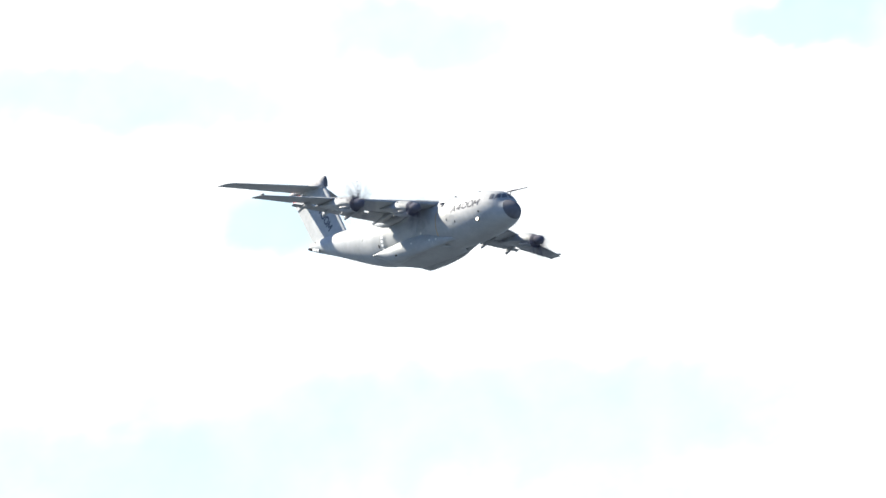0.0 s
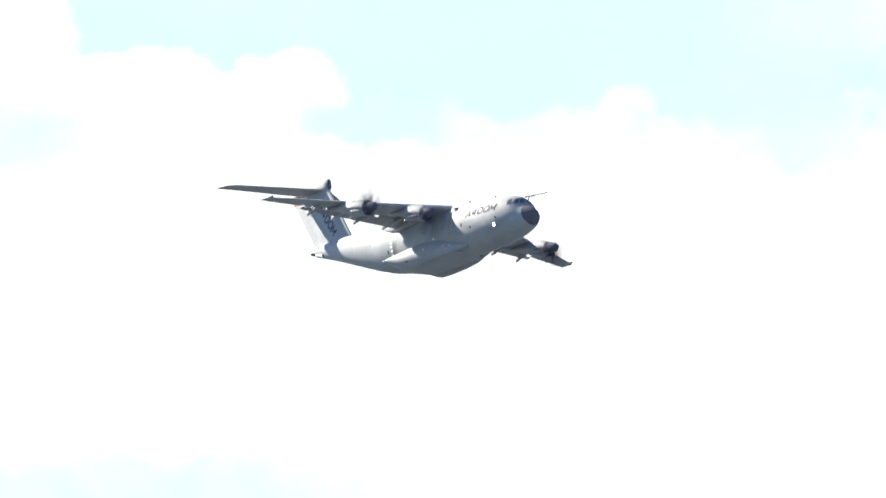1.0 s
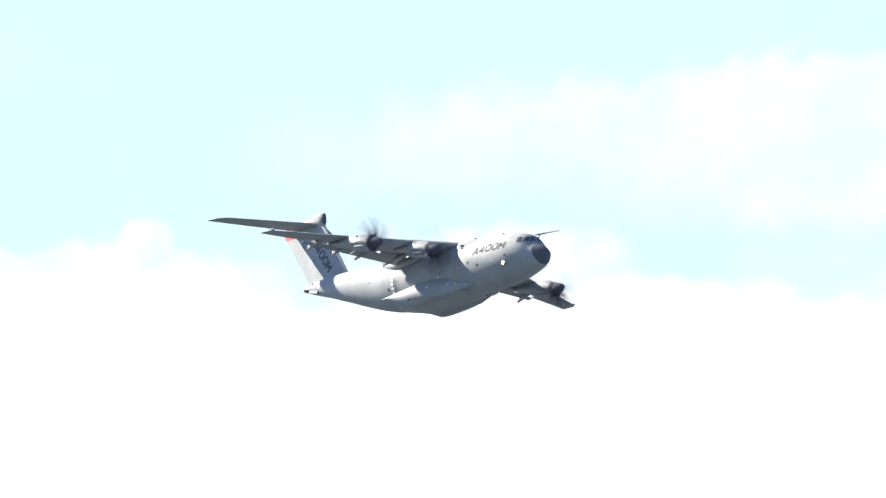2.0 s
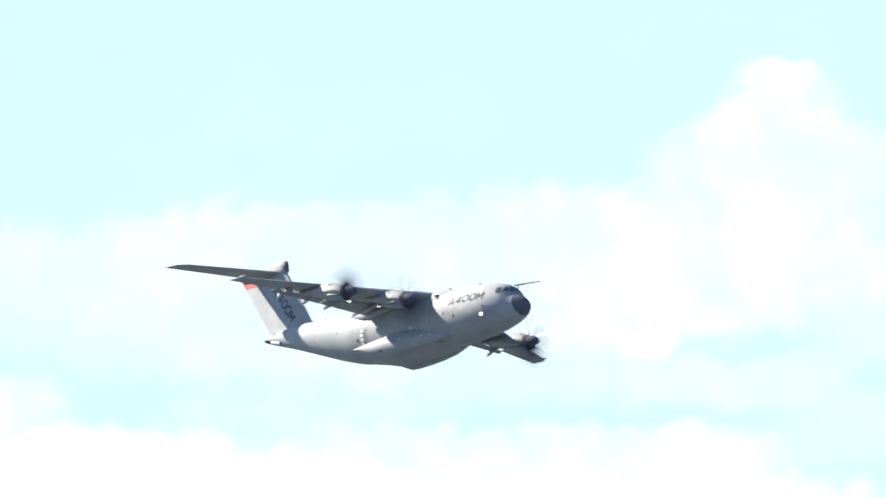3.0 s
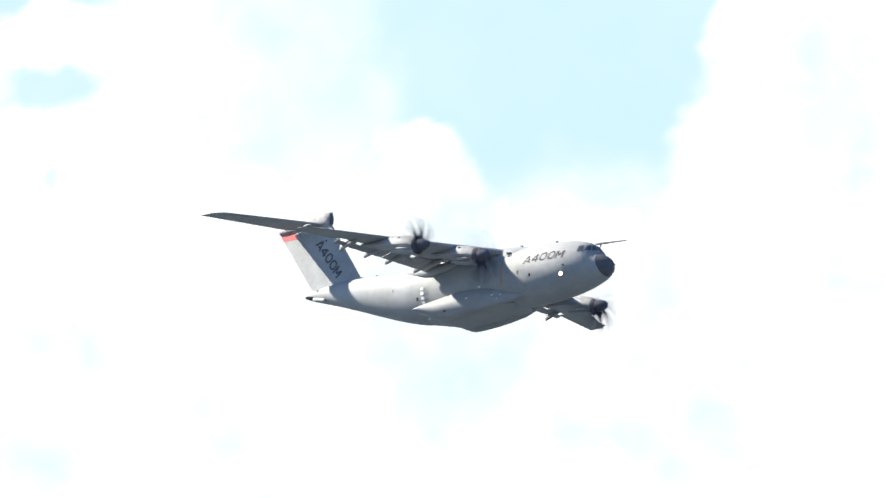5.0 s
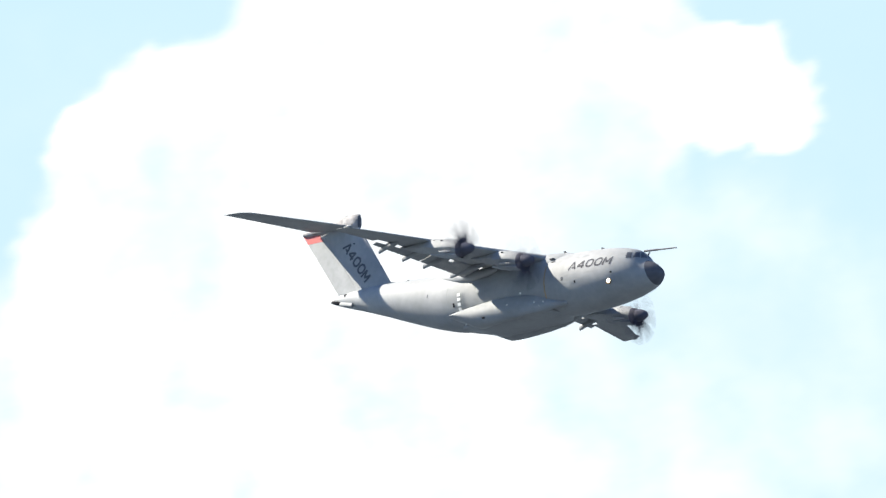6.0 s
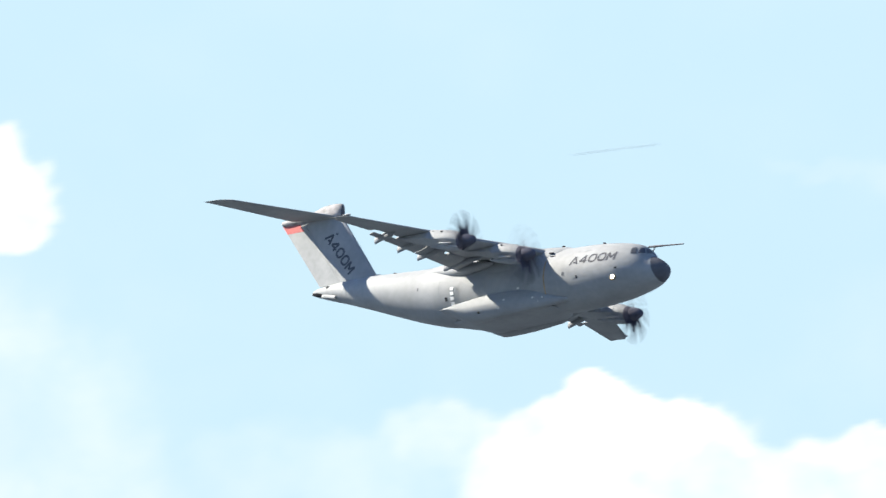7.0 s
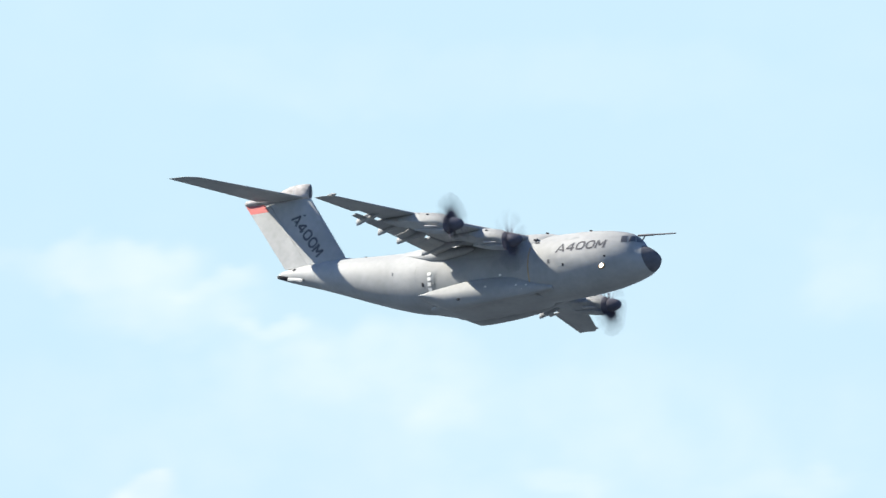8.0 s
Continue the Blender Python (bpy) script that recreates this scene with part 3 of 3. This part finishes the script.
# clouds as soft ovals on the sky: degrees east, degrees up, half width, half height, cover, softness
WHITE_SHEET = [
    (-5.40, 13.60, 3.95, 0.85, 0.46, 0.4),
    (-7.66, 14.87, 1.88, 0.85, 1, 0.2),
    (-6.51, 15.40, 0.78, 0.34, 1, 0.16),
    (-6.05, 15.50, 0.31, 0.23, 1, 0.2),
    (-7.00, 15.78, 0.23, 0.30, 1, 0.3),
    (-4.94, 14.63, 1.88, 0.87, 1, 0.16),
    (-3.89, 15.32, 0.69, 0.13, 0.8, 0.3),
    (-5.26, 15.47, 0.40, 0.06, 0.43, 0.7),
    (-4.69, 15.53, 0.10, 0.08, 0.55, 0.5),
    (-4.77, 15.48, 0.10, 0.06, 0.55, 0.5),
    (-4.10, 15.49, 0.13, 0.06, 0.43, 0.6),
    (-3.83, 15.56, 0.08, 0.04, 0.34, 0.8),
    (-6.03, 14.68, 0.46, 0.30, 0.8, 0.9),
    (-4.11, 14.79, 0.38, 0.22, 0.31, 0.9),
    (-6.40, 14.21, 0.63, 0.12, 0.28, 0.9),
]
SHEET_PATCHES = [
    (-7.61, 14.79, 0.24, 0.13, 0.10, 0.85),
    (-5.92, 14.77, 0.46, 0.32, 0.72, 0.9),
    (-8.18, 15.24, 0.75, 0.14, 0.2, 0.9),
    (-7.07, 15.46, 0.50, 0.14, 0.23, 0.9),
    (-6.86, 14.08, 1.17, 0.22, 0.22, 0.9),
    (-8.01, 13.90, 0.62, 0.16, 0.19, 0.9),
    (-5.70, 15.50, 0.27, 0.08, 0.1, 0.8),
]
LONG_BAND = [
    (-2.62, 14.84, 3.14, 0.56, 1, 0.16),
    (-4.02, 15.44, 0.21, 0.12, 0.46, 0.6),
    (-3.35, 15.48, 0.38, 0.12, 0.51, 0.6),
    (-4.15, 15.72, 0.23, 0.30, 0.12, 0.9),
    (-3.58, 15.88, 0.53, 0.16, 0.26, 0.9),
    (-2.80, 15.99, 0.67, 0.15, 0.4, 0.8),
    (-1.90, 16.11, 0.57, 0.12, 0.51, 0.7),
    (-2.21, 15.85, 0.88, 0.24, 0.33, 0.9),
    (-2.05, 15.44, 0.50, 0.11, 0.18, 0.9),
    (-1.46, 15.85, 0.25, 0.18, 0.2, 0.9),
    (-0.91, 15.89, 0.27, 0.25, 1, 0.3),
]
TOWERING = [
    (-1.24, 16.09, 0.09, 0.16, 0.12, 0.9),
    (-1.76, 16.06, 0.69, 0.18, 0.34, 0.6),
    (-0.90, 16.07, 0.69, 0.18, 0.4, 0.6),
    (-0.35, 16.09, 0.63, 0.22, 0.5, 0.5),
    (0.05, 16.03, 0.36, 0.24, 0.46, 0.7),
    (-0.56, 16.33, 0.19, 0.14, 0.34, 0.7),
    (-0.29, 16.39, 0.25, 0.20, 0.52, 0.5),
    (-0.06, 16.31, 0.23, 0.16, 0.38, 0.7),
    (-0.24, 16.57, 0.13, 0.14, 0.46, 0.6),
    (-0.28, 16.68, 0.09, 0.05, 0.4, 0.6),
    (-0.13, 16.58, 0.07, 0.07, 0.26, 0.8),
    (-0.63, 16.43, 0.06, 0.05, 0.26, 0.8),
    (0.14, 16.23, 0.13, 0.14, 0.27, 0.9),
    (-1.02, 15.82, 0.88, 0.09, 0.46, 0.8),
    (0.19, 15.74, 0.36, 0.14, 0.2, 0.9),
    (-1.36, 15.62, 0.69, 0.12, 0.2, 0.9),
    (-1.91, 15.84, 0.27, 0.12, 0.26, 0.9),
    (-1.82, 15.68, 0.32, 0.12, 0.38, 0.8),
    (-0.48, 15.58, 0.42, 0.09, 0.32, 0.9),
    (-1.13, 15.35, 0.88, 0.09, 0.46, 0.6),
    (0.19, 15.42, 0.42, 0.10, 0.27, 0.8),
    (0.97, 16.41, 0.69, 0.22, 1, 0.16),
    (0.47, 16.55, 0.19, 0.14, 1, 0.25),
    (1.04, 16.83, 0.25, 0.28, 1, 0.2),
    (0.91, 16.73, 0.13, 0.10, 0.4, 0.5),
    (0.34, 17.05, 0.11, 0.07, 0.32, 0.6),
    (0.49, 17.06, 0.13, 0.04, 0.3, 0.7),
    (1.03, 15.78, 0.51, 0.61, 1, 0.3),
    (0.87, 16.27, 0.07, 0.12, 0.27, 0.9),
]
GREAT_CLOUD = [
    (1.00, 17.24, 0.23, 0.20, 0.8, 0.4),
    (1.95, 17.00, 0.63, 0.61, 1, 0.14),
    (2.58, 16.67, 0.42, 0.46, 1, 0.14),
    (1.45, 16.39, 0.78, 0.46, 1, 0.2),
    (1.80, 15.72, 1.20, 0.44, 1, 0.25),
    (2.48, 15.95, 0.53, 0.61, 1, 0.3),
]
GREAT_EDGE = [
    (1.11, 17.12, 0.32, 0.16, 1, 0.35),
    (0.58, 17.32, 0.47, 0.12, 0.4, 0.6),
    (0.47, 17.12, 0.21, 0.14, 0.4, 0.8),
    (1.45, 17.42, 0.34, 0.12, 1, 0.4),
    (1.34, 17.24, 0.16, 0.08, 0.12, 0.7),
    (0.86, 16.19, 0.11, 0.22, 0.35, 0.9),
    (0.18, 16.23, 0.15, 0.12, 0.28, 0.9),
    (0.54, 16.11, 0.19, 0.24, 0.51, 0.9),
    (2.82, 16.51, 0.27, 0.32, 0.7, 0.9),
    (2.88, 16.07, 0.25, 0.36, 0.55, 0.9),
    (3.23, 15.94, 0.32, 0.44, 1, 0.4),
    (3.20, 16.47, 0.13, 0.12, 0.2, 0.8),
    (3.20, 16.69, 0.13, 0.30, 0.3, 0.9),
    (3.30, 16.66, 0.12, 0.06, 0.55, 0.6),
]
TWIN_CLOUD = [
    (4.10, 15.60, 1.90, 0.55, 1, 0.3),
    (3.37, 16.32, 0.88, 0.53, 0.8, 0.7),
    (4.49, 16.72, 0.84, 0.81, 1, 0.12),
    (4.07, 17.39, 0.32, 0.21, 1, 0.16),
    (4.36, 17.41, 0.47, 0.40, 1, 0.2),
    (2.84, 16.32, 0.32, 0.36, 0.48, 0.9),
    (2.31, 17.31, 0.28, 0.40, 0.51, 0.9),
    (2.71, 17.02, 0.19, 0.11, 1, 0.3),
]
HEAD_CLOUD = [
    (5.33, 17.71, 0.89, 0.61, 1, 0.14),
    (6.24, 17.73, 0.32, 0.18, 1, 0.2),
    (6.37, 17.60, 0.30, 0.21, 1, 0.14),
    (5.08, 16.82, 1.01, 0.85, 0.8, 0.4),
    (6.20, 16.62, 0.68, 0.61, 0.5, 0.7),
    (6.73, 16.41, 0.38, 0.30, 0.38, 0.8),
    (5.82, 17.40, 0.25, 0.24, 0.51, 0.9),
    (6.29, 16.94, 0.46, 0.24, 0.38, 0.9),
    (7.51, 16.67, 0.32, 0.12, 0.19, 0.9),
    (7.17, 16.36, 0.15, 0.09, 0.55, 0.5),
    (4.67, 18.07, 0.13, 0.08, 0.12, 0.7),
    (5.23, 18.09, 0.11, 0.09, 0.12, 0.6),
]
LOW_HEAPS = [
    (8.71, 16.86, 0.17, 0.12, 1, 0.2),
    (8.58, 16.78, 0.19, 0.12, 1, 0.2),
    (8.13, 16.76, 0.23, 0.10, 0.4, 0.6),
    (8.74, 16.62, 0.55, 0.26, 1, 0.18),
    (8.91, 16.80, 0.19, 0.10, 1, 0.3),
    (9.65, 16.59, 0.30, 0.17, 1, 0.25),
    (9.25, 16.59, 0.38, 0.10, 0.55, 0.5),
    (9.53, 17.71, 0.17, 0.04, 0.15, 0.9),
    (7.73, 16.62, 0.49, 0.12, 0.22, 0.9),
    (6.59, 16.78, 0.40, 0.22, 0.25, 0.9),
]
LATE_HEAPS = [
    (10.21, 16.81, 0.11, 0.09, 0.51, 0.6),
    (9.81, 16.68, 0.23, 0.11, 1, 0.25),
    (10.46, 16.71, 0.16, 0.09, 0.46, 0.6),
    (10.06, 17.68, 0.30, 0.09, 0.22, 0.9),
    (10.30, 17.55, 0.21, 0.10, 0.15, 0.9),
    (10.31, 17.13, 0.68, 0.22, 0.12, 0.9),
]
WISPS = [
    (11.50, 17.02, 1.60, 0.30, 0.15, 0.9),
    (10.04, 17.67, 0.25, 0.08, 0.30, 0.9),
    (10.27, 17.53, 0.30, 0.10, 0.24, 0.9),
    (10.95, 17.34, 0.47, 0.12, 0.24, 0.9),
    (11.23, 17.18, 0.19, 0.08, 0.26, 0.9),
    (10.18, 16.87, 0.10, 0.06, 0.48, 0.6),
    (12.18, 16.98, 0.46, 0.12, 0.18, 0.9),
    (12.82, 17.66, 0.17, 0.18, 0.18, 0.9),
    (11.75, 16.89, 0.13, 0.05, 0.28, 0.8),
    (11.33, 18.37, 1.06, 0.12, 0.09, 0.9),
    (10.42, 17.60, 0.16, 0.035, 0.34, 0.8),
    (10.62, 17.47, 0.14, 0.03, 0.28, 0.8),
    (10.85, 17.38, 0.16, 0.03, 0.26, 0.9),
    (12.60, 16.90, 0.22, 0.05, 0.26, 0.9),
]
BANKS = (WHITE_SHEET, SHEET_PATCHES, LONG_BAND, TOWERING, GREAT_CLOUD, GREAT_EDGE, TWIN_CLOUD, HEAD_CLOUD, LOW_HEAPS, LATE_HEAPS, WISPS)


def fractal(x, y, seed, octaves=5):
    """Sums of smooth lattice noise, about -0.5 to 0.5."""
    total, size, gain = np.zeros_like(x), 1.0, 0.5
    rng = np.random.RandomState(seed)
    for _ in range(octaves):
        grid = rng.rand(256, 256)
        u, v = x * size + 31.7, y * size + 17.3
        i, j = np.floor(u).astype(int), np.floor(v).astype(int)
        a, b = u - i, v - j
        a, b = a * a * (3 - 2 * a), b * b * (3 - 2 * b)
        g = lambda m, n: grid[m % 256, n % 256]
        total += gain * ((g(i, j) * (1 - a) + g(i + 1, j) * a) * (1 - b) + (g(i, j + 1) * (1 - a) + g(i + 1, j + 1) * a) * b - 0.5)
        size, gain = size * 2.03, gain * 0.52
    return total


FAR, STEP = 4550.0, 0.016
az, el = np.meshgrid(np.concatenate([np.arange(-13, -9, 0.1), np.arange(-9, 13.4, STEP), np.arange(13.4, 17.01, 0.1)]),
                     np.concatenate([np.arange(9.5, 13.6, 0.1), np.arange(13.6, 18.8, STEP), np.arange(18.8, 22.01, 0.1)]))
wx = az + 0.15 * fractal(az * 4, el * 4, 3, 5) + 0.09 * fractal(az * 13, el * 13, 4, 5)
wy = el + 0.15 * fractal(az * 4, el * 4, 5, 5) + 0.09 * fractal(az * 13, el * 13, 6, 5)
cover = 0.02 + 0.16 * np.clip(fractal(az * 0.8, el * 1.6, 7, 4) + 0.1, 0, 1)
for bank in BANKS:
    for a, e, ra, re, full, soft in bank:
        r = (np.abs((wx - a) / ra) ** 2.5 + np.abs((wy - e) / re) ** 2.5) ** 0.4
        m = np.clip((1 + soft * 0.5 - r) / soft, 0, 1)
        m = m * m * (3 - 2 * m)
        cover = cover * (1 - m) + full * m
rows, cols = az.shape
A, E = np.radians(az), np.radians(el)
co = np.stack([FAR * np.sin(A) * np.cos(E), FAR * np.cos(A) * np.cos(E), FAR * np.sin(E) + 1.7], -1).reshape(-1, 3)
idx = np.arange(rows * cols).reshape(rows, cols)
quads = np.stack([idx[:-1, :-1], idx[:-1, 1:], idx[1:, 1:], idx[1:, :-1]], -1).reshape(-1, 4)
me = bpy.data.meshes.new("backdrop")
me.vertices.add(len(co))
me.vertices.foreach_set("co", co.astype(np.float32).ravel())
me.loops.add(quads.size)
me.loops.foreach_set("vertex_index", quads.astype(np.int32).ravel())
me.polygons.add(len(quads))
me.polygons.foreach_set("loop_start", np.arange(0, quads.size, 4, dtype=np.int32))
me.update(calc_edges=True)
field = me.attributes.new("cover", "FLOAT", "POINT")
field.data.foreach_set("value", cover.astype(np.float32).ravel())

SKY = bpy.data.materials.new("cloudy_sky")
SKY.use_nodes = True
n, l = SKY.node_tree.nodes, SKY.node_tree.links
n.clear()
out, glow = n.new("ShaderNodeOutputMaterial"), n.new("ShaderNodeEmission")
att, geo = n.new("ShaderNodeAttribute"), n.new("ShaderNodeTexCoord")
att.attribute_name = "cover"
fine, broad = n.new("ShaderNodeTexNoise"), n.new("ShaderNodeTexNoise")
fine.inputs["Scale"].default_value, fine.inputs["Detail"].default_value, fine.inputs["Roughness"].default_value = 0.05, 6, 0.55
broad.inputs["Scale"].default_value, broad.inputs["Detail"].default_value = 0.012, 4
for t in (fine, broad):
    l.new(geo.outputs["Object"], t.inputs["Vector"])
# noise frays the cloud where it is thin
fray = n.new("ShaderNodeMapRange")
fray.inputs["From Min"].default_value, fray.inputs["From Max"].default_value = 0.25, 0.75
fray.inputs["To Min"].default_value, fray.inputs["To Max"].default_value = 0.45, 1.55
l.new(fine.outputs["Fac"], fray.inputs["Value"])
ramp = n.new("ShaderNodeMath")
ramp.operation, ramp.use_clamp = "MULTIPLY", True
l.new(fray.outputs[0], ramp.inputs[0])
l.new(att.outputs["Fac"], ramp.inputs[1])
shade = n.new("ShaderNodeMix")
shade.data_type = "RGBA"
shade.inputs["A"].default_value, shade.inputs["B"].default_value = (0.307, 0.327, 0.343, 1), (0.376, 0.376, 0.370, 1)
sm = n.new("ShaderNodeMapRange")
sm.inputs["From Min"].default_value, sm.inputs["From Max"].default_value = 0.32, 0.55
l.new(broad.outputs["Fac"], sm.inputs["Value"])
l.new(sm.outputs[0], shade.inputs["Factor"])
mix = n.new("ShaderNodeMix")
mix.data_type = "RGBA"
mix.inputs["A"].default_value = (0.201, 0.278, 0.325, 1)
l.new(ramp.outputs[0], mix.inputs["Factor"])
l.new(shade.outputs["Result"], mix.inputs["B"])
l.new(mix.outputs["Result"], glow.inputs["Color"])
l.new(glow.outputs[0], out.inputs["Surface"])
me.materials.append(SKY)
tagged(new("backdrop", me), "bright hazy blue sky with white clouds", "sky", kind="structure")

# the flight: seconds, place of the nose, roll, pitch down, heading
FLIGHT = [
    (0, -201.40, 1709.87, 457.83, -0.469, 1.639, -45.650),
    (0.5, -173.88, 1682.10, 454.82, -0.496, 1.779, -45.527),
    (1, -146.09, 1654.29, 451.84, -0.523, 1.919, -45.404),
    (1.5, -118.04, 1626.44, 448.89, -0.550, 2.059, -45.281),
    (2, -89.73, 1598.54, 445.98, -0.577, 2.199, -45.158),
    (2.5, -61.15, 1570.60, 443.09, -0.604, 2.339, -45.034),
    (3, -32.31, 1542.62, 440.24, -0.631, 2.480, -44.911),
    (3.5, -3.21, 1514.60, 437.42, -0.657, 2.620, -44.788),
    (4, 26.16, 1486.53, 434.63, -0.684, 2.760, -44.665),
    (4.5, 55.79, 1458.42, 431.87, -0.711, 2.900, -44.542),
    (5, 85.68, 1430.27, 429.15, -0.738, 3.040, -44.419),
    (5.5, 115.84, 1402.08, 426.45, -0.765, 3.180, -44.296),
    (6, 146.26, 1373.84, 423.79, -0.792, 3.320, -44.173),
    (6.5, 176.94, 1345.57, 421.15, -0.819, 3.460, -44.050),
    (7, 207.89, 1317.25, 418.55, -0.846, 3.600, -43.927),
    (7.5, 239.10, 1288.89, 415.98, -0.872, 3.740, -43.804),
    (8, 270.57, 1260.48, 413.45, -0.899, 3.880, -43.681),
]


def motions():
    walk(aircraft, [(t, pose(x, y, z, rx, ry, rz)) for t, x, y, z, rx, ry, rz in FLIGHT])
    fly = Vector((-2.798, 0.495, -0.329))
    walk(insect, [(t, Matrix.Translation(Vector((1.452, 9.411, 4.754)) + (t - 7) * fly) @ pose(0, 0, 0, 0, 6.6, 170)) for t in (0, 2, 4, 6, 8)])
    for k, (prop, at, hand) in enumerate(propellers):
        walk(prop, [(i / FPS, pose(at.x, at.y, at.z, hand * (84.0 * i + 11 * k) % 360)) for i in range(8 * FPS + 1)])


motions()
